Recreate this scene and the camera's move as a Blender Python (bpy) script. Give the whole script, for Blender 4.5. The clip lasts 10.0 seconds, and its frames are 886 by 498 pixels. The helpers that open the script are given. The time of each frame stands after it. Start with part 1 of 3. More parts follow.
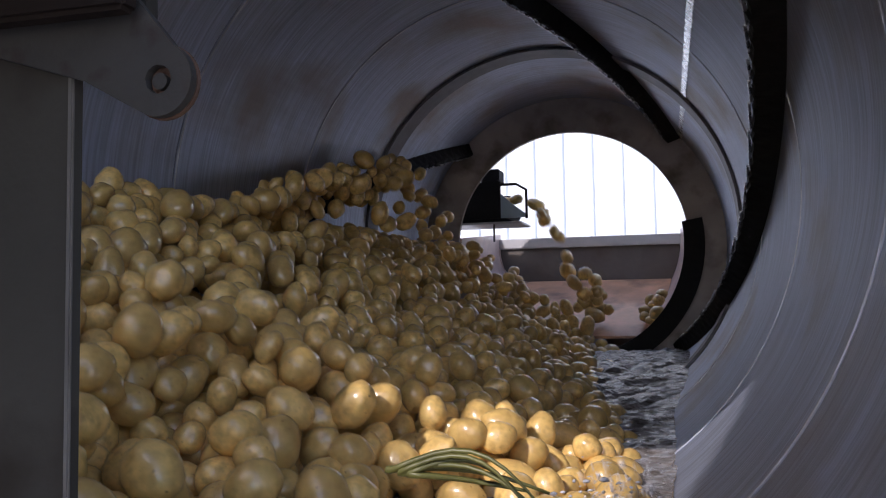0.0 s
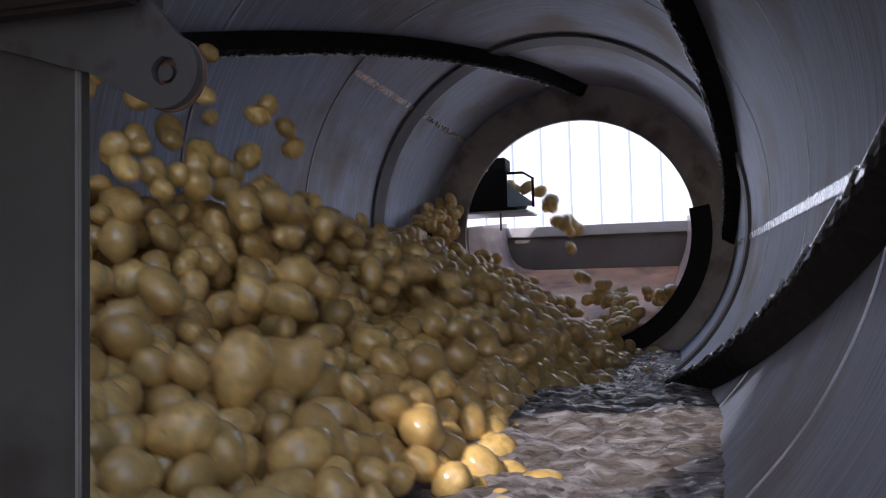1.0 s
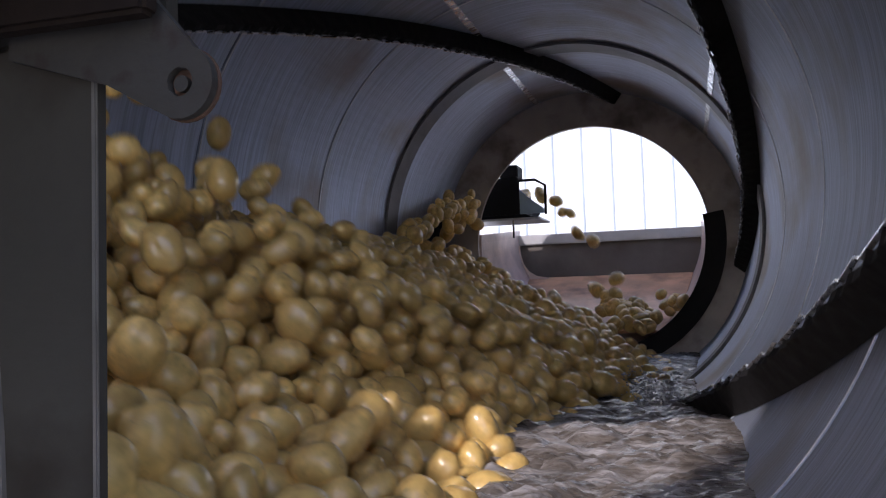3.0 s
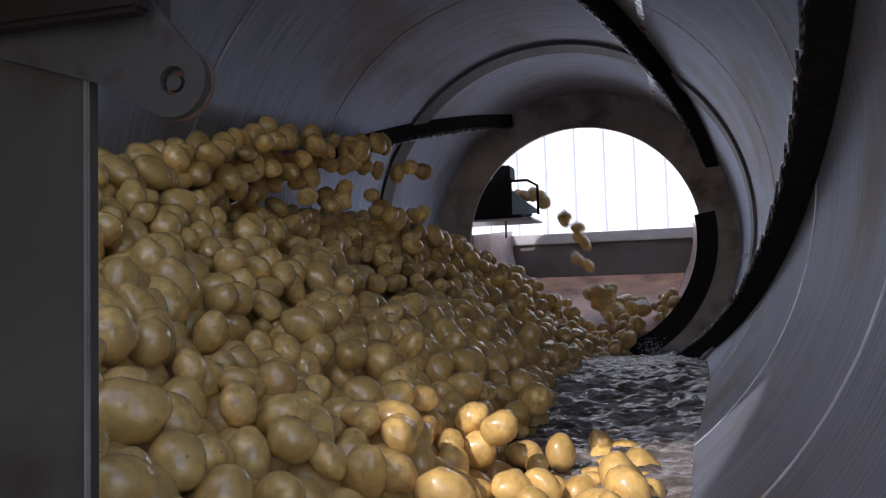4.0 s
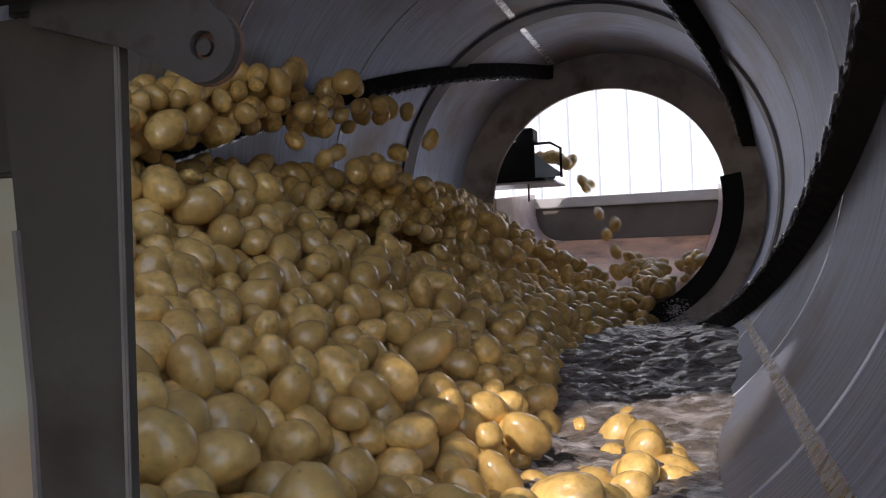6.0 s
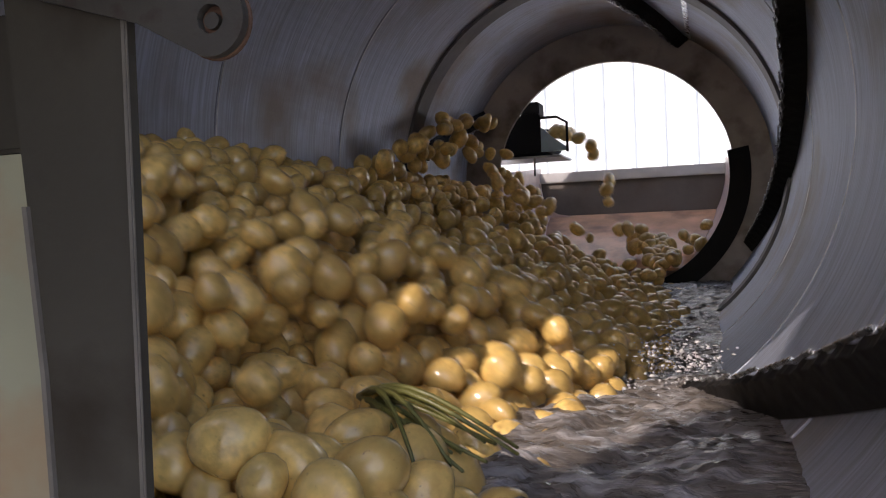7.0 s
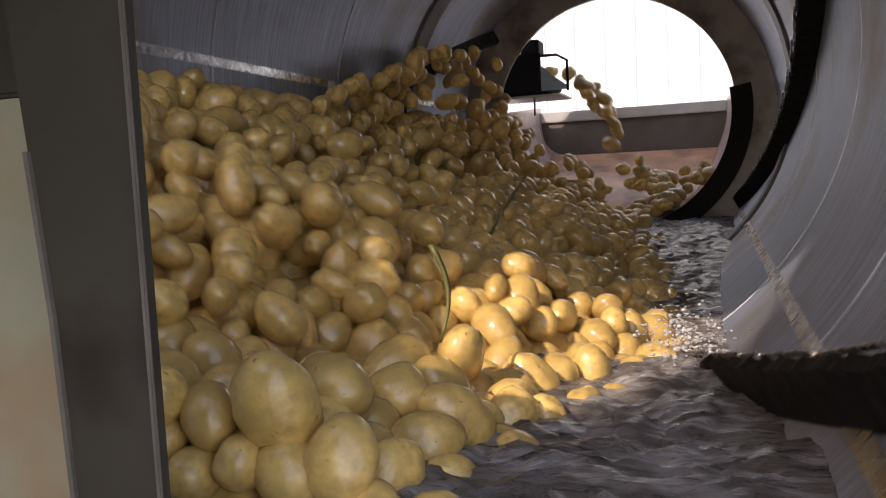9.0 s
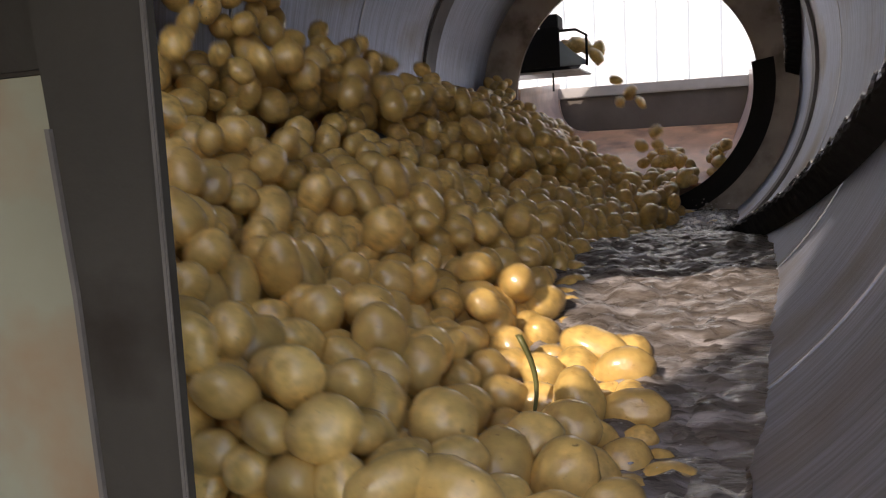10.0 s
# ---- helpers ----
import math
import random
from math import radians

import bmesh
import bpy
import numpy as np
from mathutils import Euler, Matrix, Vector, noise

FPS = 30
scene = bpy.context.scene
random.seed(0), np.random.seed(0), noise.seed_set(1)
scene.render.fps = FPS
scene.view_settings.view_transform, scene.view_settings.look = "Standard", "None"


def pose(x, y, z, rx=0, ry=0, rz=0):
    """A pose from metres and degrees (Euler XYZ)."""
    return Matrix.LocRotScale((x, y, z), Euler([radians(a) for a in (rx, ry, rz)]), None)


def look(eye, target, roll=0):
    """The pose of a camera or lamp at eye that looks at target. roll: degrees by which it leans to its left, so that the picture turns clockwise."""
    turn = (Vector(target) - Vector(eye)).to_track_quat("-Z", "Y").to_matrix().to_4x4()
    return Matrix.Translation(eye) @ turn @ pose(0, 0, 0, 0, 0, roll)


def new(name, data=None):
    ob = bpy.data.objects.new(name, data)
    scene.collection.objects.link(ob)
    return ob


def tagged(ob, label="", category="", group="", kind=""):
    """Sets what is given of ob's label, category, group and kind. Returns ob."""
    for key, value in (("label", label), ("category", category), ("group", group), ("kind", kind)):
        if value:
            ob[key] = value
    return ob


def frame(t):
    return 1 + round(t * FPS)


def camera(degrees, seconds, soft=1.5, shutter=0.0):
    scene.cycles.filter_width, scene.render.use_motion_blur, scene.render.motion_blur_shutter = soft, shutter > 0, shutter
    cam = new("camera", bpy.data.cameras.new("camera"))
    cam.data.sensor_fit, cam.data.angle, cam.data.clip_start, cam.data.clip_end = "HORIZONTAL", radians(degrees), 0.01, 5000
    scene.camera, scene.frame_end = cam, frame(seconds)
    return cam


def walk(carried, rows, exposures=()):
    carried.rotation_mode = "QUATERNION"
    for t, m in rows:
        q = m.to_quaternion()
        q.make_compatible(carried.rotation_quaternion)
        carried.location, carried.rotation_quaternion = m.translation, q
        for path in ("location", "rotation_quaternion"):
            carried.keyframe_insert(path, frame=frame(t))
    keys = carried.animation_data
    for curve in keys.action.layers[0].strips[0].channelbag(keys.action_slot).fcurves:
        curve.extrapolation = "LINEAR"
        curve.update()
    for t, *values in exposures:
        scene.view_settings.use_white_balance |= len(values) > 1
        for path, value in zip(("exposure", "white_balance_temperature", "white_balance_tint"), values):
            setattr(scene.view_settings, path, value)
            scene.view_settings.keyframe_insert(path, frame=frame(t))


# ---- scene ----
AXIS = 1.2          # height of the drum's axis over the ground
cam = camera(56.8, 10.0, soft=1.1, shutter=0.24)
EYE = [  # seconds, x, heading, pitch, roll; the eye stays at y = 0
    (0, 0.3480, 15.40, 3.13, 1.10),
    (0.5, 0.3478, 15.50, 2.90, 1.10),
    (1, 0.3476, 15.89, 2.39, 1.55),
    (1.5, 0.3473, 16.64, 2.26, 1.59),
    (2, 0.3471, 17.05, 2.45, 1.78),
    (2.5, 0.3469, 16.99, 2.89, 1.83),
    (4, 0.3462, 16.24, 2.96, 1.83),
    (4.5, 0.3460, 16.33, 2.52, 1.37),
    (5, 0.3445, 16.77, 1.99, 1.87),
    (5.5, 0.3430, 17.37, 1.24, 2.12),
    (7, 0.3400, 18.15, -1.23, 2.37),
    (7.5, 0.3390, 18.35, -2.40, 2.47),
    (8, 0.3386, 18.51, -3.38, 2.78),
    (8.5, 0.3382, 18.44, -4.31, 2.69),
    (9, 0.3378, 18.09, -5.33, 2.96),
    (9.5, 0.3374, 18.32, -6.25, 3.14),
    (10, 0.3370, 19.32, -6.88, 3.09),
]
walk(cam, [(t, pose(x, 0.0, AXIS - 0.168, 90 + p, r, h)) for t, x, h, p, r in EYE], [(0, 0.1, 6300, 23), (2.5, 0.13, 6300, 23), (5.5, 0.16, 6800, 22), (7.5, 0.32, 7400, 22), (9, 0.38, 7800, 22), (10, 0.34, 7800, 21)])

# ---- light ----
SUN_WAY = Vector((0.30, 0.66, -0.55)).normalized()
world = bpy.data.worlds.new("world")
scene.world = world
world.use_nodes = True
sky = world.node_tree.nodes.new("ShaderNodeTexSky")
sky.sky_type, sky.sun_disc = "NISHITA", False
sky.sun_elevation = math.asin(-SUN_WAY.z)
sky.sun_rotation = math.atan2(-SUN_WAY.x, -SUN_WAY.y)
back = world.node_tree.nodes["Background"]
world.node_tree.links.new(sky.outputs[0], back.inputs[0])
back.inputs[1].default_value = 0.31
sun_data = bpy.data.lights.new("sun", "SUN")
sun_data.energy, sun_data.angle, sun_data.color = 3.2, radians(0.5), (1.0, 0.97, 0.91)
sun = new("sun", sun_data)
sun.matrix_world = look((0, -4, 8), Vector((0, -4, 8)) + SUN_WAY)


# ---- materials ----
def material(name, color, rough=0.5, metal=0.0, vary=0.15, scale=8.0, bump=0.1, bump_scale=60.0, per_object=0.0, stretch=(1, 1, 1),
             spots=None, coat=0.0, spec=0.5, dirt=None, dirt_scale=3.0, dirt_amount=0.5, dirt_along=False):
    m = bpy.data.materials.new(name)
    m.use_nodes = True
    nt = m.node_tree
    N, L = nt.nodes, nt.links
    b = N["Principled BSDF"]
    co = N.new("ShaderNodeTexCoord")
    mp = N.new("ShaderNodeMapping")
    mp.inputs["Scale"].default_value = stretch
    L.new(co.outputs["Object"], mp.inputs[0])
    n1 = N.new("ShaderNodeTexNoise")
    n1.inputs["Scale"].default_value, n1.inputs["Detail"].default_value = scale, 6
    L.new(mp.outputs[0], n1.inputs["Vector"])
    ramp = N.new("ShaderNodeMapRange")
    ramp.inputs[1].default_value, ramp.inputs[2].default_value = 0.3, 0.7
    ramp.inputs[3].default_value, ramp.inputs[4].default_value = 1 - vary, 1 + vary
    L.new(n1.outputs["Fac"], ramp.inputs[0])
    val = ramp.outputs[0]
    if per_object:
        oi = N.new("ShaderNodeObjectInfo")
        r2 = N.new("ShaderNodeMapRange")
        r2.inputs[3].default_value, r2.inputs[4].default_value = 1 - per_object, 1 + per_object
        L.new(oi.outputs["Random"], r2.inputs[0])
        mul = N.new("ShaderNodeMath")
        mul.operation = "MULTIPLY"
        L.new(val, mul.inputs[0]), L.new(r2.outputs[0], mul.inputs[1])
        val = mul.outputs[0]
    mix = N.new("ShaderNodeVectorMath")
    mix.operation = "SCALE"
    mix.inputs[0].default_value = color
    L.new(val, mix.inputs["Scale"])
    col = mix.outputs[0]
    for extra, esc, lo, hi in ((spots, 4.5, 0.66, 0.74), (dirt, dirt_scale, 0.62 - 0.25 * dirt_amount, 0.72)):
        if extra:
            n3 = N.new("ShaderNodeTexNoise")
            n3.inputs["Scale"].default_value, n3.inputs["Detail"].default_value = esc, 5
            L.new(mp.outputs[0] if dirt_along else co.outputs["Object"], n3.inputs["Vector"])
            r3 = N.new("ShaderNodeMapRange")
            r3.inputs[1].default_value, r3.inputs[2].default_value = lo, hi
            L.new(n3.outputs["Fac"], r3.inputs[0])
            mx = N.new("ShaderNodeMix")
            mx.data_type = "RGBA"
            L.new(r3.outputs[0], mx.inputs[0])
            L.new(col, mx.inputs[6])
            mx.inputs[7].default_value = (*extra, 1)
            col = mx.outputs[2]
    L.new(col, b.inputs["Base Color"])
    b.inputs["Roughness"].default_value, b.inputs["Metallic"].default_value = rough, metal
    b.inputs["Specular IOR Level"].default_value = spec
    b.inputs["Coat Weight"].default_value, b.inputs["Coat Roughness"].default_value = coat, 0.15
    b.inputs["Coat IOR"].default_value = 1.6
    if bump:
        n2 = N.new("ShaderNodeTexNoise")
        n2.inputs["Scale"].default_value, n2.inputs["Detail"].default_value = bump_scale, 4
        L.new(mp.outputs[0], n2.inputs["Vector"])
        bp = N.new("ShaderNodeBump")
        bp.inputs["Strength"].default_value, bp.inputs["Distance"].default_value = bump, 0.004
        L.new(n2.outputs["Fac"], bp.inputs["Height"])
        L.new(bp.outputs[0], b.inputs["Normal"])
        rr = N.new("ShaderNodeMapRange")
        rr.inputs[3].default_value, rr.inputs[4].default_value = max(0.03, rough - 0.1), min(1, rough + 0.15)
        L.new(n2.outputs["Fac"], rr.inputs[0])
        L.new(rr.outputs[0], b.inputs["Roughness"])
    return m


POTATO = material("potato_skin", (0.77, 0.51, 0.165), 0.36, spec=0.4, vary=0.22, scale=1.4, bump=0.16, bump_scale=5, per_object=0.22, spots=(0.22, 0.12, 0.045), coat=0.8,
                  dirt=(0.57, 0.35, 0.11), dirt_scale=2.0, dirt_amount=0.75)
STEEL = material("brushed_steel", (0.46, 0.505, 0.61), 0.53, 0.9, vary=0.2, scale=6, bump=0.16, bump_scale=16, stretch=(1.0, 30, 1.0), dirt=(0.34, 0.30, 0.27), dirt_scale=3.5, dirt_amount=0.4)
HOOPSTEEL = material("dull_hoop_steel", (0.15, 0.145, 0.15), 0.5, 0.5, vary=0.2, scale=7, bump=0.25, bump_scale=30)
RINGSTEEL = material("dull_ring_steel", (0.40, 0.35, 0.32), 0.5, 0.3, vary=0.2, scale=7, bump=0.25, bump_scale=30, dirt=(0.14, 0.11, 0.09), dirt_scale=9)
BRIGHT = material("ground_weld", (0.75, 0.76, 0.78), 0.25, 1.0, vary=0.1, bump=0.3)
WELD = material("dull_weld", (0.55, 0.56, 0.58), 0.42, 0.9, vary=0.35, scale=14, bump=0.4, bump_scale=80)
DARKSTEEL = material("stained_steel", (0.13, 0.115, 0.105), 0.55, 0.4, vary=0.25, scale=6, bump=0.3, bump_scale=40, dirt=(0.07, 0.05, 0.04))
RUBBER = material("black_rubber", (0.014, 0.013, 0.013), 0.6, spec=0.18, vary=0.2, bump=0.6, bump_scale=60)
# Post and lug colours set far below their paint, standing in for shade.
POST = material("shade_toned_grey_steel", (0.051, 0.0455, 0.0365), 0.65, 0.0, spec=0.12, vary=0.12, scale=9, bump=0.15, bump_scale=120, dirt=(0.026, 0.019, 0.014), dirt_scale=12)
LUG = material("shade_toned_lug", (0.048, 0.043, 0.037), 0.65, 0.0, spec=0.15, vary=0.15, scale=20, bump=0.2, bump_scale=150, dirt=(0.03, 0.016, 0.012), dirt_scale=35, dirt_amount=0.1)
DARKBEAM = material("dark_brown_beam", (0.018, 0.012, 0.009), 0.8, vary=0.3, scale=20, bump=0.2, spec=0.1)
PALEEDGE = material("pale_post_edge", (0.12, 0.105, 0.09), 0.5, vary=0.3, scale=30, bump=0.2)
RUST = material("rust", (0.10, 0.05, 0.03), 0.8, vary=0.4, scale=60, bump=0.5, bump_scale=150)
CREAM = material("cream_plate", (0.30, 0.29, 0.20), 0.5, vary=0.1, scale=8, bump=0.1, dirt=(0.30, 0.16, 0.075), dirt_scale=11, dirt_amount=0.7)
ORANGE = material("clay_stained_chute", (0.74, 0.39, 0.21), 0.45, vary=0.25, scale=7, bump=0.2, bump_scale=50, dirt=(0.32, 0.17, 0.10), dirt_scale=8, coat=0.3)
PINKISH = material("wet_chute_wall", (0.66, 0.48, 0.40), 0.35, vary=0.25, scale=9, bump=0.2, coat=0.4)
GREYRIM = material("galvanised_rim", (0.45, 0.45, 0.46), 0.45, 0.6, vary=0.12, scale=12)
WHITE = material("white_wall_sheet", (0.62, 0.67, 0.70), 0.6, vary=0.03, scale=2, bump=0.05)
CONCRETE = material("concrete", (0.42, 0.40, 0.37), 0.8, vary=0.2, scale=2, bump=0.4, bump_scale=30, dirt=(0.24, 0.21, 0.18))
WATER = material("murky_water", (0.15, 0.125, 0.11), 0.24, vary=0.35, scale=22, bump=0.8, bump_scale=40, stretch=(0.7, 1.4, 1), coat=0.15, dirt=(0.30, 0.28, 0.28), dirt_scale=24, dirt_amount=0.3)
FOAM = material("foaming_water", (0.135, 0.115, 0.10), 0.26, vary=0.35, scale=30, bump=1.0, bump_scale=80, stretch=(0.55, 1.5, 1), coat=0.15, spots=(0.24, 0.22, 0.215),
                dirt=(0.46, 0.435, 0.435), dirt_scale=24, dirt_amount=0.55, dirt_along=True)
SPRAY = material("water_spray", (0.55, 0.53, 0.53), 0.2, vary=0.1, bump=0)
BELT = material("conveyor_belt", (0.02, 0.02, 0.022), 0.7, spec=0.1, vary=0.2)
BLUE = material("blue_grey_plate", (0.27, 0.36, 0.46), 0.4, 0.3, vary=0.15)
LEAF = material("green_stalk", (0.13, 0.125, 0.035), 0.4, vary=0.3, scale=40, bump=0.2)


# ---- mesh helpers ----
def mesh_of(name, bm, mat, smooth=False):
    me = bpy.data.meshes.new(name)
    bm.normal_update()
    bm.to_mesh(me)
    bm.free()
    me.materials.append(mat)
    for f in me.polygons:
        f.use_smooth = smooth
    return me


def part(name, bm, mat, parent=None, label="", smooth=False):
    ob = new(name, mesh_of(name, bm, mat, smooth))
    if parent:
        ob.parent = parent
    if label:
        ob["label"] = label
    return ob


def box(x0, x1, y0, y1, z0, z1, bevel=0.0):
    bm = bmesh.new()
    bmesh.ops.create_cube(bm, size=1)
    for v in bm.verts:
        v.co = Vector(((x0 + x1) / 2 + v.co.x * (x1 - x0), (y0 + y1) / 2 + v.co.y * (y1 - y0), (z0 + z1) / 2 + v.co.z * (z1 - z0)))
    if bevel:
        bmesh.ops.bevel(bm, geom=bm.edges[:], offset=bevel, segments=2, affect="EDGES")
    return bm


def grid_solid(rows):
    """A closed strip of quads from rings of points: rows[i][j], each row one closed ring."""
    bm = bmesh.new()
    vs = [[bm.verts.new(p) for p in row] for row in rows]
    n = len(rows[0])
    for a, b in zip(vs, vs[1:]):
        for j in range(n):
            bm.faces.new((a[j], a[(j + 1) % n], b[(j + 1) % n], b[j]))
    bm.faces.new(vs[0][::-1])
    bm.faces.new(vs[-1])
    bmesh.ops.recalc_face_normals(bm, faces=bm.faces)
    return bm


def arc_bar(r0, r1, y0, y1, a0, a1, steps):
    """A bar of rectangular section bent round the drum's axis from angle a0 to a1 (degrees)."""
    rows = []
    for i in range(steps + 1):
        a = radians(a0 + (a1 - a0) * i / steps)
        c, s = math.cos(a), math.sin(a)
        rows.append([(r0 * c, y0, r0 * s), (r1 * c, y0, r1 * s), (r1 * c, y1, r1 * s), (r0 * c, y1, r0 * s)])
    return grid_solid(rows)


def full_ring(r0, r1, y0, y1, steps=96):
    bm = bmesh.new()
    vs = []
    for i in range(steps):
        a = 2 * math.pi * i / steps
        c, s = math.cos(a), math.sin(a)
        vs.append([bm.verts.new(q) for q in ((r0 * c, y0, r0 * s), (r1 * c, y0, r1 * s), (r1 * c, y1, r1 * s), (r0 * c, y1, r0 * s))])
    for i in range(steps):
        a, b = vs[i], vs[(i + 1) % steps]
        for j in range(4):
            bm.faces.new((a[j], a[(j + 1) % 4], b[(j + 1) % 4], b[j]))
    bmesh.ops.recalc_face_normals(bm, faces=bm.faces)
    return bm


def rod(p0, p1, r, seg=12):
    bm = bmesh.new()
    d = Vector(p1) - Vector(p0)
    bmesh.ops.create_cone(bm, cap_ends=True, segments=seg, radius1=r, radius2=r, depth=d.length,
                          matrix=Matrix.Translation((Vector(p0) + Vector(p1)) / 2) @ d.to_track_quat("Z", "Y").to_matrix().to_4x4())
    return bm


def thing(name, label, category, at=(0, 0, 0), group="", kind=""):
    ob = new(name)
    ob.location = at
    return tagged(ob, label, category, group, kind)


# ---- ground and far wall ----
g = bmesh.new()
bmesh.ops.create_grid(g, x_segments=8, y_segments=8, size=600)
ground = tagged(part("ground", g, CONCRETE), "grey concrete yard floor", "ground", kind="structure")
back_wall = tagged(part("wall_north", box(-6, 6, 6.35, 6.45, 0, 5), WHITE), "white ribbed metal sheet wall in bright daylight", "wall", kind="structure")


def wall_panel():
    """One corrugated sheet strip with a raised rib along its edge."""
    prof = [(0, 0), (0.165, 0), (0.182, -0.014), (0.21, -0.014), (0.2225, 0), (0.2225, 0.012), (0, 0.012)]
    return grid_solid([[(x, y, z) for x, y in prof] for z in (0.0, 5.0)])


panel_mesh = mesh_of("panel", wall_panel(), WHITE)
for i in range(52):
    ob = new("panel", panel_mesh)
    ob.parent, ob.location = back_wall, (-5.8 + i * 0.225, 6.33, 0.002)

# Unseen screen added to keep skylight off the drum's right side.
sky_screen_west = tagged(part("sky_screen_west", box(-1.05, -0.95, -1.0, 0.2, 0, 3.2), CONCRETE), "plain grey unseen wall added beside the drum outlet to block skylight", "wall", kind="structure")

# ---- the drum ----
drum = thing("washing_drum", "rotating brushed steel washing drum with black rubber flights", "drum", (0, 0, AXIS))
EDGES = [0.31, 0.812, 1.347, 1.892, 2.365, 3.03]
for a, b in zip(EDGES, EDGES[1:]):
    part("shell_section", full_ring(0.55, 0.556, a + 0.002, b - 0.002, 120), STEEL, drum, smooth=False)
for y in EDGES[1:-1]:
    part("joint_strip", full_ring(0.5525, 0.562, y - 0.012, y + 0.012, 120), DARKSTEEL, drum)
    part("weld_bead", full_ring(0.5487, 0.551, y + 0.004, y + 0.0075, 120), WELD, drum, "thin bright weld round the shell")
part("hoop", full_ring(0.541, 0.5498, 2.365, 2.455, 120), HOOPSTEEL, drum, "dull dark band round the inside of the shell")
part("end_ring", full_ring(0.422, 0.56, 3.032, 3.05, 120), RINGSTEEL, drum, "stained steel end ring with a round opening")
# Outer ring added out of sight, so that no sun reaches the chute.
part("sun_stop_ring", full_ring(0.563, 0.74, 2.94, 3.03, 96), DARKSTEEL, drum, "unseen ring added round the outside of the shell to stop the sun")
part("outlet_lip", full_ring(0.50, 0.56, 0.30, 0.3095, 96), DARKSTEEL, drum)
for ang, y0, y1 in ((42.5, 0.32, 3.02), (255.5, 0.32, 3.02), (187.0, 1.90, 3.02)):
    w = 0.9
    part("weld_seam", arc_bar(0.5472, 0.5498, y0, y1, ang - w, ang + w, 3), BRIGHT, drum, "bright ground weld along the shell")


def flight():
    """A rubber strip standing on the shell along a helix, with a lumpy face and a nibbled inner edge."""
    rows = []
    rng = random.Random(3)
    n = 330
    for i in range(n + 1):
        y = 3.028 - (3.028 - 0.32) * i / n
        a = PHASE + TWIST * (3.03 - y)
        lump = 0.5 + 0.5 * math.sin(i * 2 * math.pi / 6)
        h = FLIGHT_H - 0.0035 * lump + rng.uniform(-0.0015, 0.0015)
        da = 0.015 / 0.55
        row = []
        for rr, off in ((0.5485, -1.7), (0.5485, 0.6), (0.55 - h * 0.55, 0.5 + 0.12 * lump), (0.55 - h, 0.38), (0.55 - h, -0.5), (0.55 - h * 0.55, -1.0 - 0.2 * lump)):
            aa = a + off * da
            row.append((rr * math.cos(aa), y, rr * math.sin(aa)))
        rows.append(row)
    return grid_solid(rows)


def frayed_edge():
    """Thin worn metal edging in short overlapping lengths along the flight."""
    bm = bmesh.new()
    rng = random.Random(5)
    y = 3.0
    while y > 0.36:
        ln = rng.uniform(0.06, 0.14)
        rows = []
        for f in (0, 1):
            yy = y - ln * f
            a = PHASE + TWIST * (3.03 - yy) + 0.0105
            r0 = 0.55 - FLIGHT_H - 0.0015 - 0.004 * f + rng.uniform(-0.001, 0.001)
            rows.append([bm.verts.new((r * math.cos(a + o), yy, r * math.sin(a + o))) for r, o in ((r0, 0), (r0, 0.004), (r0 + 0.005, 0.004), (r0 + 0.005, 0))])
        for j in range(4):
            bm.faces.new((rows[0][j], rows[0][(j + 1) % 4], rows[1][(j + 1) % 4], rows[1][j]))
        bm.faces.new(rows[0][::-1]), bm.faces.new(rows[1])
        y -= ln
    bmesh.ops.recalc_face_normals(bm, faces=bm.faces)
    return bm

# ---- the tumbling heap: potatoes carried up by the drum, sliding down the slope ----
OMEGA, PHASE, TWIST = radians(49.1), radians(45.2), radians(36.6)
RAD, FLIGHT_H, HOLD, Y_NEAR, Y_FAR = 0.55, 0.045, 0.06, 0.43, 3.0
SLOPE, CHORD = radians(34.5), 0.232
CORE_S, CORE_N, CORE_D = 0.28, 0.062, 0.165   # the still core round which the heap turns
STEP, KEY_EVERY = 1 / 30, 5


def lead(y, t):
    """How far, in degrees past the level, the flight on the descending side has come at y: 0 to 90."""
    return np.degrees(np.mod(OMEGA * t - PHASE - TWIST * (3.03 - y), math.pi / 2))


def wash(y, t):
    """0 to 1: how far the water driven ahead of a flight has pushed the heap back at y."""
    return np.interp(lead(y, t), (0, 12, 34, 54, 86, 90), (0.25, 1, 0.95, 0, 0, 0.25))


def level(y, t):
    """Height of the water at y: it swells ahead of each flight and falls behind it."""
    return np.interp(lead(y, t), (0, 10, 20, 36, 48, 60, 90), (-0.424, -0.405, -0.383, -0.372, -0.398, -0.428, -0.424))


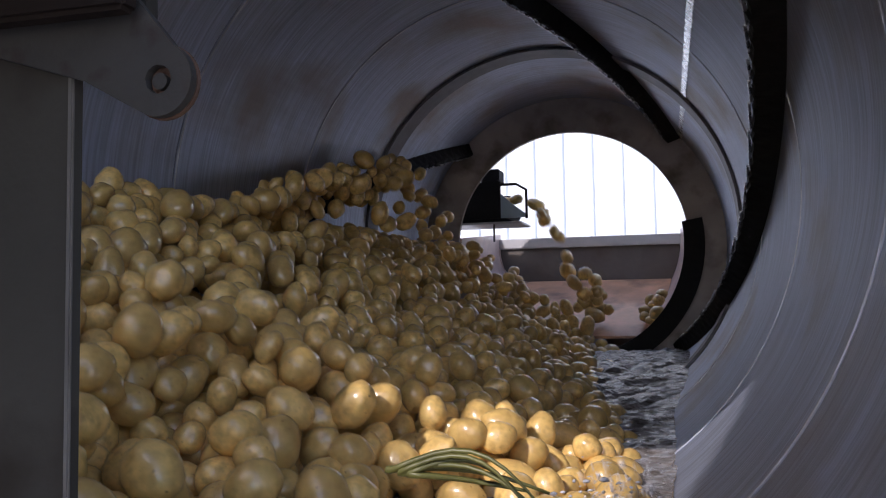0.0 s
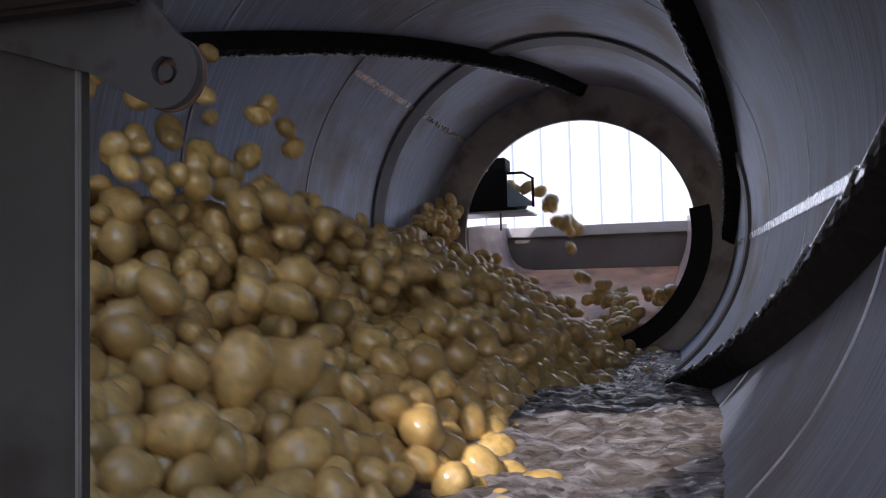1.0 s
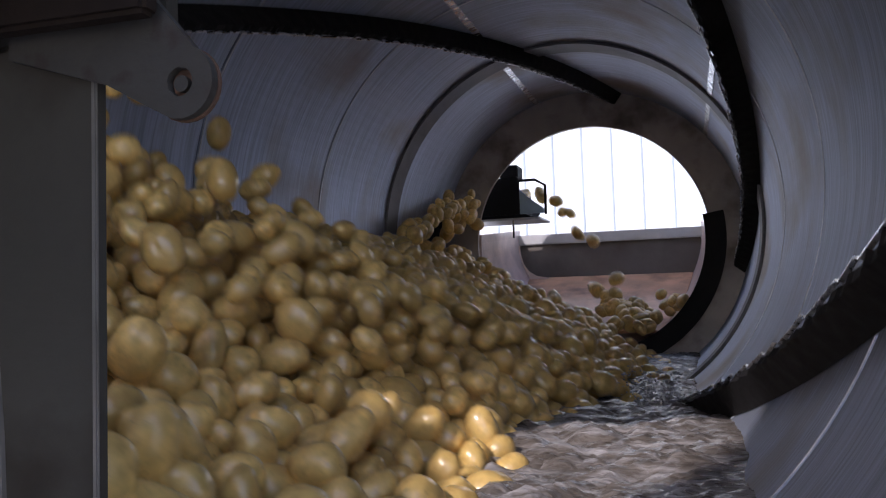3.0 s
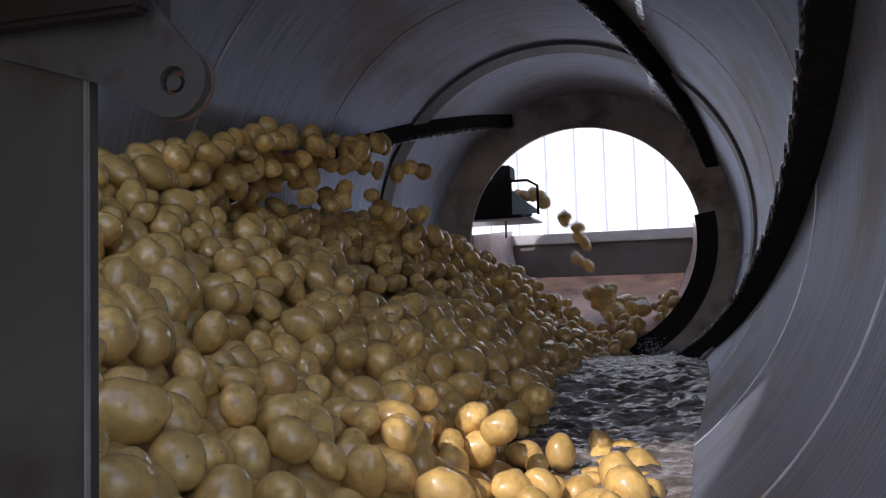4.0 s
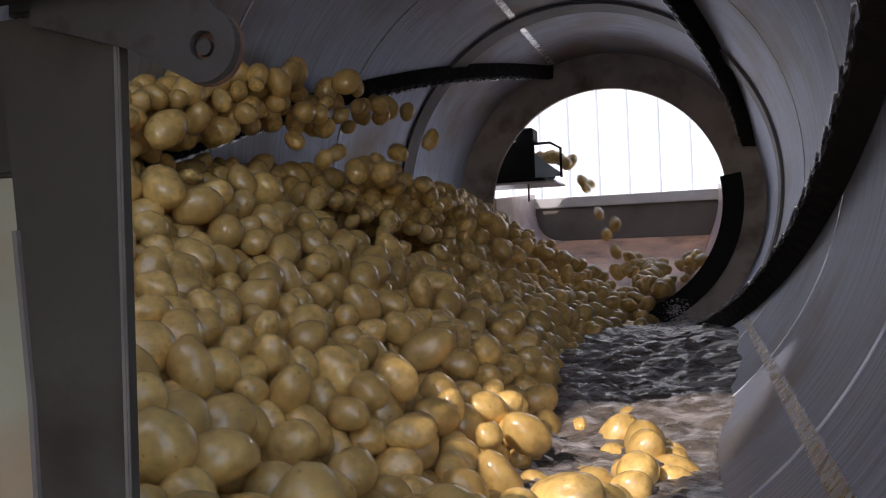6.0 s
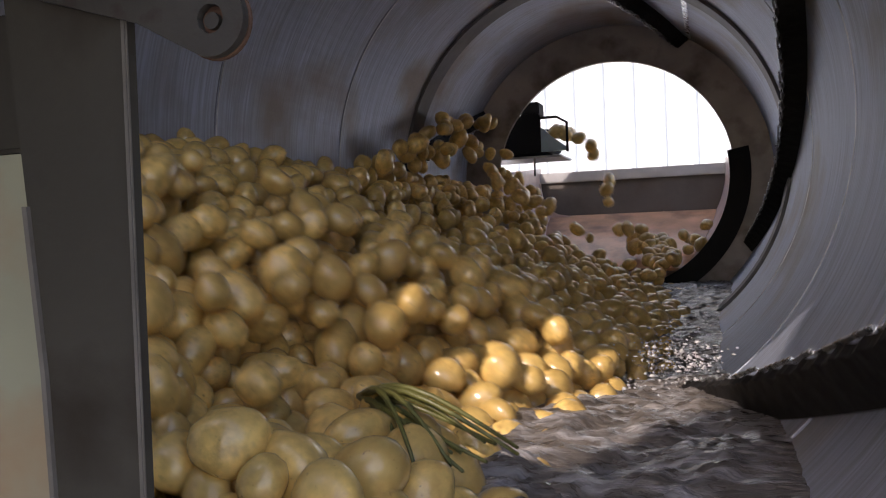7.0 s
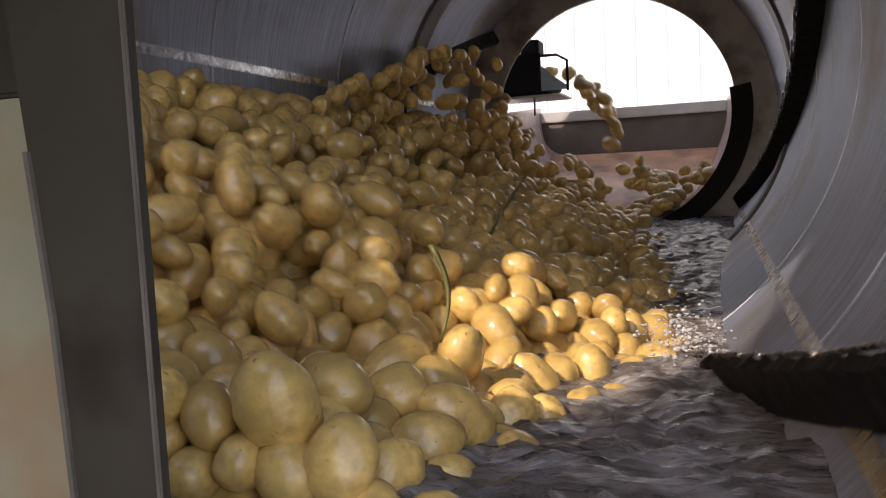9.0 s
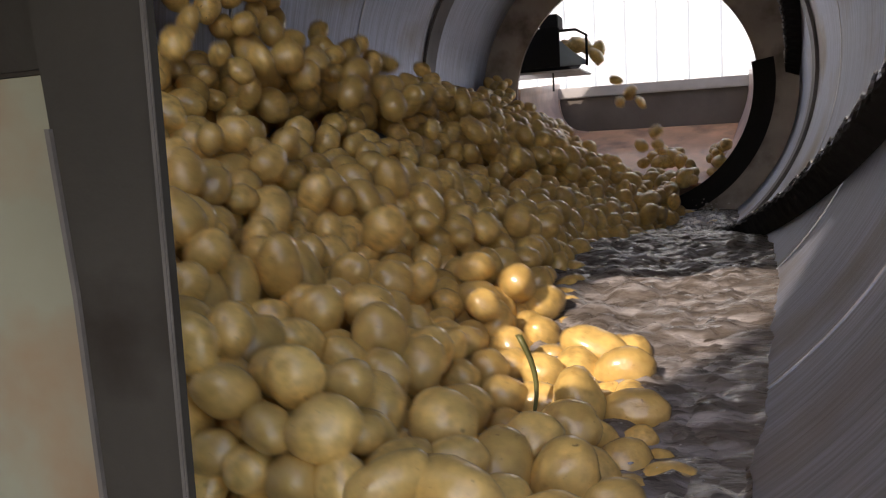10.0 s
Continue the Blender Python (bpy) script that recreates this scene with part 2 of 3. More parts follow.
def tumble(count, seconds):
    """Positions [key, potato, 3] (axis of the drum as origin), roll angles and radii."""
    rng = np.random.default_rng(7)
    rad = np.clip(rng.normal(0.0205, 0.0036, count), 0.0145, 0.028)
    es, en = np.array([math.cos(SLOPE), -math.sin(SLOPE)]), np.array([math.sin(SLOPE), math.cos(SLOPE)])
    pts = []
    while len(pts) < count:
        x, z = rng.uniform(-RAD, RAD, 2)
        deep, along = -CHORD - en[0] * x - en[1] * z, es[0] * x + es[1] * z
        if math.hypot(x, z) < RAD - 0.025 and deep > 0.02 and (along / CORE_S) ** 2 + ((deep - CORE_D) / CORE_N) ** 2 > 1:
            pts.append((x, rng.uniform(Y_NEAR, Y_FAR if rng.random() < 0.96 else 1.2), z))
    p = np.array(pts)
    vel = np.zeros_like(p)
    roll = np.zeros(count)
    drop = np.radians(rng.uniform(150, 168, count))
    pace = rng.uniform(0.75, 1.2, count)
    air = np.zeros(count, bool)
    kept, rolls = [], []
    warm = 75
    for k in range(-warm, int(round(seconds / STEP)) + 1):
        t = k * STEP
        if k >= 0 and k % KEY_EVERY == 0:
            kept.append(p.copy())
            rolls.append(roll.copy())
        x, z = p[:, 0], p[:, 2]
        r = np.hypot(x, z)
        ang = np.arctan2(z, x)
        n = -CHORD - 0.05 * np.clip((1.15 - p[:, 1]) / 0.5, 0, 1) - (x * en[0] + z * en[1])
        s = x * es[0] + z * es[1]
        rigid = np.stack([OMEGA * z, np.zeros(count), -OMEGA * x], 1)
        w = np.clip(1 - n / 0.13, 0, 1)
        prof = np.clip(0.62 + 0.55 * np.sin(np.clip((s + 0.5) / 0.9, 0, 1) * math.pi) - 1.0 * np.clip(s - 0.30, 0, 1), 0.05, 1.2)
        calm = 0.62 + 0.38 * np.clip((p[:, 1] - 0.6) / 0.5, 0, 1)   # the outlet wall slows the near end
        down = (0.78 * prof * pace * calm)[:, None] * np.array([es[0], 0.0, es[1]])
        surge = 1 - 0.55 * math.cos(2 * math.pi * (t - 0.25) * OMEGA / (math.pi / 2))   # each flight tips the heap once
        v = rigid * (1 - w)[:, None] + down * (w * surge)[:, None]
        # held on a flight: just above the strip, close to the wall, on the rising side
        ph = PHASE + TWIST * (Y_FAR + 0.03 - p[:, 1]) - OMEGA * t
        behind = np.mod(ph - ang, math.pi / 2)
        a2 = np.mod(ang, 2 * math.pi)
        held = (n < 0.06) & (r > RAD - HOLD - rad - 0.035) & (behind * RAD < 0.15) & (a2 > drop) & (a2 < 3.7)
        v[held] = rigid[held]
        fly = (n < -0.06) & ~held
        start = fly & ~air
        vel[start] = v[start] * 0.4 + rigid[start] * 0.4
        vel[fly, 2] -= 9.8 * STEP * 0.8
        v[fly] = vel[fly]
        air = fly
        loose = ~held & ~fly
        v[loose] -= np.array([en[0], 0, en[1]]) * (0.07 * w[loose])[:, None]
        v[:, 1] += (rng.normal(0, 0.05, count) - 0.02 * (p[:, 1] < 1.7)) * (w > 0.2)
        p = p + v * STEP
        roll += STEP * (OMEGA * (1 - w) + w * surge * 3.0 * pace)
        order = np.argsort(p[:, 1], kind="stable")
        q, rq = p[order], rad[order]
        idx_a, idx_b = [], []
        for d in range(1, 200):
            dy = q[d:, 1] - q[:-d, 1]
            near = np.nonzero((dy < 0.068) & (np.abs(q[d:, 0] - q[:-d, 0]) < 0.068) & (np.abs(q[d:, 2] - q[:-d, 2]) < 0.068))[0]
            if dy.min() > 0.068:
                break
            idx_a.append(near), idx_b.append(near + d)
        ia, ib = np.concatenate(idx_a), np.concatenate(idx_b)
        bite = 0.125 * wash(q[:, 1], t) * np.clip((2.6 - q[:, 1]) / 0.8, 0.25, 1)
        for it in range(8):
            dv = q[ib] - q[ia]
            dist = np.sqrt((dv * dv).sum(1)) + 1e-9
            lap = np.maximum((rq[ia] + rq[ib]) * 0.95 - dist, 0) * 0.35 / dist
            mv = dv * lap[:, None]
            for c in range(3):
                q[:, c] += np.bincount(ib, mv[:, c], count) - np.bincount(ia, mv[:, c], count)
            rr = np.hypot(q[:, 0], q[:, 2])
            f = np.minimum(1, (RAD - rq) / rr)
            q[:, 0] *= f
            q[:, 2] *= f
            qs, qn = q[:, 0] * es[0] + q[:, 2] * es[1], -CHORD - CORE_D - q[:, 0] * en[0] - q[:, 2] * en[1]
            ins = (qs / CORE_S) ** 2 + (qn / CORE_N) ** 2 < 1
            push = np.where(qn > 0, 1, -1) * 0.006 * ins
            q[:, 0] -= push * en[0]
            q[:, 2] -= push * en[1]
            side = np.clip(0.19 - 1.3 * (q[:, 2] + 0.40), 0.12, 0.33) + 0.07 * np.clip((1.7 - q[:, 1]) / 0.8, 0, 1) + 0.04 * np.clip((q[:, 1] - 2.2) / 0.6, 0, 1) - bite
            q[:, 0] = np.minimum(q[:, 0], np.maximum(side, q[:, 0] - 0.004))
            q[:, 1] = np.clip(q[:, 1], Y_NEAR + rq, Y_FAR - rq)
        p[order] = q
    return np.array(kept), np.array(rolls), rad

flight_mesh = mesh_of("flight", flight(), RUBBER)
edge_mesh = mesh_of("worn_edge", frayed_edge(), BRIGHT)
for i in range(4):
    f = new("flight", flight_mesh)
    f.parent, f.rotation_euler = drum, (0, -i * math.pi / 2, 0)
    f["label"] = "black rubber lifting flight"
    e = new("worn_edge", edge_mesh)
    e.parent = f

# ---- the feed chute behind the drum's opening ----
CHUTE_FRONT, CHUTE_BACK = 3.056, 3.62
DEEP = 1.11        # the back end is this much wider than the plate that closes it is high


def chute_section(y):
    """Middle (x, z) and radius of the trough at y."""
    u = min(1, max(0, (y - CHUTE_FRONT) / (CHUTE_BACK - CHUTE_FRONT)))
    return 0.012 * u, 0.052 * u, 0.415 + (0.390 - 0.415) * u


def chute_slide(y):
    """Height of the sloping slide plate at y."""
    u = min(1, max(0, (CHUTE_BACK - y) / 0.54))
    return -0.1215 - 0.215 * u ** 1.2


def seen(x, z):
    """A point of the chute's back end."""
    return 0.345 + (x - 0.345) * DEEP, -0.168 + (z + 0.168) * DEEP


chute = thing("feed_chute", "wet clay-stained feed chute leading into the drum", "chute", (0, 0, AXIS))
rows = []
for k in range(45):
    a = radians(174 + 192 * k / 44)
    ring = []
    for y, extra in ((CHUTE_FRONT, 0), (CHUTE_BACK + 0.012, 0), (CHUTE_BACK + 0.012, 0.01), (CHUTE_FRONT, 0.01)):
        cx, cz, r = chute_section(y)
        ring.append((cx + (r + extra) * math.cos(a), y, cz + (r + extra) * math.sin(a)))
    rows.append(ring)
part("trough", grid_solid(rows), PINKISH, chute, "pinkish wet curved trough")
part("back_plate", box(-0.376, 0.40, CHUTE_BACK, CHUTE_BACK + 0.008, -0.33, 0.05), DARKSTEEL, chute, "dark back plate")
part("rim_bar", box(-0.61, 0.63, CHUTE_BACK - 0.016, CHUTE_BACK + 0.02, 0.025, 0.0695, 0.004), GREYRIM, chute, "pale galvanised rim")
corner = [seen(x, z) for x, z in ((-0.318, 0.004), (-0.304, 0.004), (-0.300, -0.035), (-0.288, -0.072), (-0.268, -0.100), (-0.238, -0.119), (-0.19, -0.1275), (-0.19, -0.14), (-0.26, -0.14), (-0.29, -0.075))]
part("corner_lining", grid_solid([[(x, y, z) for x, z in corner] for y in (CHUTE_BACK - 0.0265, CHUTE_BACK - 0.018)]), PINKISH, chute, "pinkish rounded corner of the trough")
pts = []
for i in range(19):
    y = CHUTE_BACK - 0.001 - 0.535 * i / 18
    zf = chute_slide(y)
    cx, cz, r = chute_section(y)
    hw = math.sqrt((r - 0.002) ** 2 - (zf - cz) ** 2)
    pts.append([(cx - hw, y, zf), (cx + hw, y, zf), (cx + hw, y, zf - 0.01), (cx - hw, y, zf - 0.01)])
part("slide_plate", grid_solid(pts), ORANGE, chute, "orange clay-stained slide")
part("rubber_apron", arc_bar(0.405, 0.475, 2.985, 3.02, -70, 10, 30), RUBBER, chute, "dark rubber apron round the opening")
for x in (-0.25, 0.35):
    part("leg", box(x - 0.025, x + 0.025, CHUTE_BACK + 0.02, CHUTE_BACK + 0.06, -AXIS, 0.03, 0.003), DARKSTEEL, chute)

# ---- the infeed conveyor ----
conv = thing("infeed_conveyor", "dark infeed conveyor dropping potatoes into the chute", "conveyor", (0, 3.22, AXIS))
part("belt", box(-10.6, -0.245, -0.10, 0.10, 0.150, 0.170, 0.006), BELT, conv, "black belt")
part("side_plate", box(-10.6, -0.268, -0.125, -0.11, 0.118, 0.262, 0.003), BELT, conv)
part("side_plate", box(-10.6, -0.268, 0.11, 0.125, 0.118, 0.232, 0.003), BELT, conv)
part("motor_box", box(-0.345, -0.272, -0.12, -0.02, 0.2625, 0.312, 0.004), BELT, conv, "black motor box")
part("roller", rod((-0.25, -0.10, 0.146), (-0.25, 0.10, 0.146), 0.024, 20), BELT, conv)
part("end_plate", grid_solid([[(-0.267, y, 0.215), (-0.225, y, 0.175), (-0.172, y, 0.135), (-0.172, y, 0.119), (-0.267, y, 0.119)] for y in (-0.125, -0.119)]), BLUE, conv, "blue-grey end plate")
part("end_frame", box(-0.172, -0.163, -0.125, -0.116, 0.114, 0.226, 0.0015), BELT, conv)
part("end_frame", grid_solid([[(-0.267, y, 0.253), (-0.205, y, 0.253), (-0.163, y, 0.227), (-0.163, y, 0.218), (-0.207, y, 0.244), (-0.267, y, 0.244)] for y in (-0.125, -0.116)]), BELT, conv)
part("drip_tray", box(-1.2, -0.19, -0.12, 0.12, 0.098, 0.106, 0.002), GREYRIM, conv, "pale drip tray")
part("hanger_rod", rod((-0.30, -0.10, 0.03), (-0.30, -0.10, 0.098), 0.004, 8), DARKSTEEL, conv)
for x in (-1.2, -5.5, -10.2):
    part("leg", box(x - 0.03, x + 0.03, 0.0, 0.06, -AXIS, 0.098 if x > -1.3 else 0.15, 0.004), DARKSTEEL, conv)

# ---- frame post with its lug, before the outlet ----
post = thing("frame_post", "grey painted steel post with an eye lug at the drum outlet, colour darkened for shade", "post", (0, 0, AXIS))
post.rotation_euler = (0, radians(0.5), 0)
outline = [(0.0635, -0.062), (0.1245, -0.062), (0.1245, -AXIS), (0.083, -AXIS), (0.083, -0.36), (0.0775, -0.22), (0.0685, -0.12)]
column = grid_solid([[(x, y, z) for x, z in outline] for y in (0.2705, 0.2755)])
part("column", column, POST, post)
# Left strip: the light along the post's edge is put into its pale colour.
part("edge_strip", grid_solid([[(x - 0.0012, y, z), (x + 0.0012, y, z), (x + 0.0012, y + 0.003, z), (x - 0.0012, y + 0.003, z)] for x, y, z in ((0.0715, 0.2683, -0.15), (0.0775, 0.2683, -0.22), (0.083, 0.2683, -0.36), (0.083, 0.2683, -0.9))]), PALEEDGE, post, "pale edge with its light put into the colour")
part("edge_strip", box(0.1228, 0.1254, 0.2685, 0.2704, -0.9, -0.066, 0.0006), PALEEDGE, post)
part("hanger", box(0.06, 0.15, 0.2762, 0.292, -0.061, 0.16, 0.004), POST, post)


def lug():
    """A tapered plate with a round eye at its end."""
    cx, cz, r, hole = 0.1655, -0.0836, 0.0142, 0.0056
    outer = []
    for i in range(15):
        a = radians(62 - 172 * i / 14)
        outer.append((cx + r * math.cos(a), cz + r * math.sin(a)))
    outer += [(0.152, -0.0925), (0.132, -0.0815), (0.108, -0.074), (0.085, -0.067), (0.085, -0.02), (0.150, -0.045), (0.163, -0.060)]
    bm = bmesh.new()
    n = len(outer)
    inner = []
    for x, z in outer:
        a = math.atan2(z - cz, x - cx)
        inner.append((cx + hole * math.cos(a), cz + hole * math.sin(a)))
    lay = []
    for y in (0.266, 0.2699):
        lay.append(([bm.verts.new((x, y, z)) for x, z in outer], [bm.verts.new((x, y, z)) for x, z in inner]))
    for o, i_ in lay:
        for j in range(n):
            k = (j + 1) % n
            bm.faces.new((o[j], o[k], i_[k], i_[j]))
    for j in range(n):
        k = (j + 1) % n
        bm.faces.new((lay[0][0][j], lay[0][0][k], lay[1][0][k], lay[1][0][j]))
        bm.faces.new((lay[0][1][j], lay[0][1][k], lay[1][1][k], lay[1][1][j]))
    bmesh.ops.recalc_face_normals(bm, faces=bm.faces)
    return bm


# Unseen plate added above the post to darken its top and the lug.
part("post_shade_plate", box(-0.20, 0.158, -0.16, 0.2515, -0.014, -0.004, 0.002), DARKBEAM, post, "dark brown unseen plate added to shade the post")
part("cross_beam", box(-0.10, 0.160, 0.252, 0.262, -0.060, -0.015, 0.002), DARKBEAM, post, "dark brown cross beam")
lug_ob = part("lug", lug(), LUG, post, "pale painted lug with a round eye and rusty edge, colour darkened for shade")
part("rust_edge", rod((0.1655, 0.2701, -0.0838), (0.1655, 0.2722, -0.0838), 0.0146, 28), RUST, lug_ob)
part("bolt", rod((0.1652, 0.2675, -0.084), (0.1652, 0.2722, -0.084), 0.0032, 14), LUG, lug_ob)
side_plate = thing("chute_plate", "cream plate stained brown below, beside the post", "plate", (0, 0, AXIS))
part("sheet", box(-0.12, 0.10, 0.294, 0.298, -AXIS, -0.125), CREAM, side_plate)
part("top_rail", box(-0.12, 0.09, 0.292, 0.302, -0.1245, -0.062, 0.002), POST, side_plate, "dark top rail")


def tower(x, y, steps):
    """A round tower built of rings (height, radius)."""
    bm = bmesh.new()
    rings = []
    for z, r in steps:
        rings.append([bm.verts.new((x + r * math.cos(k * math.pi / 16), y + r * math.sin(k * math.pi / 16), z)) for k in range(32)])
    for a, b in zip(rings, rings[1:]):
        for k in range(32):
            bm.faces.new((a[k], a[(k + 1) % 32], b[(k + 1) % 32], b[k]))
    bm.faces.new(rings[0][::-1]), bm.faces.new(rings[-1])
    return bm


# Two unseen towers added to block sun and shape its patch on the heap.
for x, steps in ((-1.765, ((0, 0.52), (3.38, 0.52), (3.72, 0.24), (3.85, 0.19), (4.6, 0.15))), (-0.85, ((0, 0.36), (4.5, 0.36), (4.7, 0.1)))):
    blocker_ob = thing("sun_blocker", "tall grey unseen tower added to shape the sun patch", "bin", (0, 0, 0), "storage bins")
    part("shell", tower(x, -2.5, steps), GREYRIM, blocker_ob, smooth=True)

# ---- water in the drum ----
water = thing("wash_water", "murky foaming wash water in the drum's bottom", "water", (0, 0, AXIS), kind="structure")
wb = bmesh.new()
NX, NY = 26, 190
vs = []
for j in range(NY + 1):
    y = 0.32 + (3.03 - 0.32) * j / NY
    row = []
    for i in range(NX + 1):
        z = -0.432
        x = -0.05 + 0.404 * i / NX
        z += 0.014 * noise.fractal(Vector((x * 9, y * 6, 0.3)), 1.0, 2.0, 4) + 0.008 * noise.noise(Vector((x * 30, y * 22, 4)))
        r = math.hypot(x, z)
        if r > 0.5485:
            x, z = x * 0.5485 / r, z * 0.5485 / r
        row.append(wb.verts.new((x, y, z)))
    vs.append(row)
for a, b in zip(vs, vs[1:]):
    for i in range(NX):
        wb.faces.new((a[i], a[i + 1], b[i + 1], b[i]))
part("surface", wb, WATER, water, smooth=True)
SWELL = 0.30       # length of one piece of the moving water


def swell_mesh(seed):
    """A choppy hump of water with torn crests; its ends dip under the neighbouring pieces."""
    bm = bmesh.new()
    nx, ny = 60, 46
    rows = []
    for j in range(ny + 1):
        v = 2 * j / ny - 1
        row = []
        for i in range(nx + 1):
            u = i / nx
            x, y = -0.12 + 0.468 * u, v * SWELL / 2
            z = 0.013 * noise.fractal(Vector((x * 12 + seed * 5, y * 10, seed)), 0.9, 2.0, 3)
            z += 0.02 * (0.5 - abs(noise.noise(Vector((x * 24, y * 36, seed * 2.3))))) ** 2 - 0.005
            z += 0.005 * noise.noise(Vector((x * 70, y * 95, seed * 1.1)))
            z -= 0.035 * abs(v) ** 4
            z *= min(1.0, 0.25 + (1 - u) * 5)
            row.append(bm.verts.new((x, y, z)))
        rows.append(row)
    for a, b in zip(rows, rows[1:]):
        for i in range(nx):
            bm.faces.new((a[i], a[i + 1], b[i + 1], b[i]))
    return mesh_of("wave", bm, FOAM, True)


wrng = random.Random(21)
swell_meshes = [swell_mesh(k) for k in range(6)]
waves = []
for k in range(26):
    w = new("wave", swell_meshes[k % 6])
    w.parent = water
    waves.append((w, 0.47 + 2.42 * k / 25, wrng.uniform(0, 6.28)))


def drop_mesh(seed):
    """A handful of flying drops and torn threads of water."""
    rng = random.Random(seed)
    bm = bmesh.new()
    for _ in range(110):
        r = 0.0005 + 0.0012 * rng.random() ** 2
        at = Matrix.Translation((rng.gauss(0, 0.022), rng.gauss(0, 0.050), rng.gauss(0, 0.014)))
        bmesh.ops.create_icosphere(bm, subdivisions=1, radius=r, matrix=at @ Matrix.Diagonal((rng.uniform(0.8, 3.5), rng.uniform(0.8, 1.8), rng.uniform(0.8, 2.0), 1)))
    return mesh_of("drops", bm, SPRAY, True)


drop_meshes = [drop_mesh(k) for k in range(5)]
sprays = []
for k in range(90):
    d = new("drops", drop_meshes[k % 5])
    d.parent = water
    sprays.append((d, 0.45 + 2.5 * k / 89 + wrng.uniform(-0.05, 0.05), wrng.uniform(0.25, 0.33), wrng.uniform(0.6, 1.1)))


def strike(y, t):
    """Seconds since a flight last dipped into the water at this y."""
    turn = (PHASE + radians(48) + TWIST * (3.03 - y) - OMEGA * t)
    return ((-turn) % (math.pi / 2)) / OMEGA



# ---- potatoes ----
def potato_mesh(seed, sub):
    """A lumpy rounded tuber with a few shallow eyes, mean radius 1."""
    rng = random.Random(seed)
    bm = bmesh.new()
    bmesh.ops.create_icosphere(bm, subdivisions=sub, radius=1)
    sx, sy, sz = rng.choice((1.05, 1.12, 1.22, 1.34, 1.5)), rng.uniform(0.90, 1.03), rng.uniform(0.80, 0.96)
    off = Vector((seed * 3.7, seed * 1.9, 0))
    eyes = [Vector((rng.gauss(0, 1), rng.gauss(0, 1), rng.gauss(0, 1))).normalized() for _ in range(6)]
    for v in bm.verts:
        d = v.co.normalized()
        k = 1 + 0.13 * noise.noise(d * 1.1 + off) + 0.045 * noise.noise(d * 2.5 + off)
        for e in eyes:
            g = (d - e).length
            if g < 0.3:
                k -= 0.085 * (1 - g / 0.3) ** 2
        v.co = Vector((d.x * sx, d.y * sy, d.z * sz)) * k
    return mesh_of("potato", bm, POTATO, True)


FINE = [potato_mesh(s, 4) for s in range(8)]
PLAIN = [potato_mesh(s + 20, 3) for s in range(10)]
COUNT = 5150
places, rolls, radii = tumble(COUNT, 10.0)
near_rank = np.argsort(np.abs(places[:, :, 1] - 0.8).mean(0))
nearest = set(int(i) for i in near_rank[:280])
heap = thing("potato_heap", "heap of wet yellow washed potatoes tumbling in the drum", "potatoes", (0, 0, 0), kind="stuff")
prng = random.Random(11)
tubers = []
for i in range(COUNT):
    fine = i in nearest
    ob = new("potato", prng.choice(FINE if fine else PLAIN))
    ob.scale = (float(radii[i]) * 1.01,) * 3
    if fine:
        tagged(ob, "wet yellow potato tumbling in the heap", "potato", "potatoes in the drum")
    else:
        ob.parent = heap
    base = Euler((prng.uniform(0, 6.28), prng.uniform(0, 6.28), prng.uniform(0, 6.28))).to_matrix().to_4x4()
    tubers.append((ob, base))

BELT_V = 0.85
feed = []
stream_of = thing("potato_stream", "wet yellow potatoes pouring from the infeed conveyor", "potatoes", (0, 0, 0), kind="stuff")
for k in range(540):
    ob = new("potato", prng.choice(PLAIN))
    r = prng.uniform(0.019, 0.028)
    ob.scale = (r,) * 3
    ob.parent = stream_of
    leave = -0.6 + 0.02 * k + 0.06 * math.sin(k * 0.22) + prng.uniform(-0.03, 0.03)
    feed.append((ob, r, leave, prng.uniform(-0.06, 0.01), prng.uniform(0.78, 1.16), prng.uniform(0, 6.28), prng.uniform(0.17, 0.35), prng.uniform(3.07, 3.20)))
pile_of = thing("potato_pile", "wet potatoes sliding down the feed chute", "potatoes", (0, 0, 0), kind="stuff")
pile = []
for k in range(10):
    ob = new("potato", prng.choice(PLAIN))
    r = prng.uniform(0.018, 0.027)
    ob.scale = (r,) * 3
    ob.parent = pile_of
    u, v = prng.random(), prng.random()
    x = 0.21 + 0.13 * u ** 0.8
    y = 3.06 + 0.17 * v
    pile.append((ob, r, x, y, prng.uniform(0, 6.28), prng.uniform(0.6, 1.5)))


def chute_floor(x, y):
    """Height of the chute's slide or curved wall under a point."""
    cx, cz, r = chute_section(y)
    wall = cz - math.sqrt(max((r - 0.002) ** 2 - (x - cx) ** 2, 0.0))
    return max(chute_slide(y), wall)


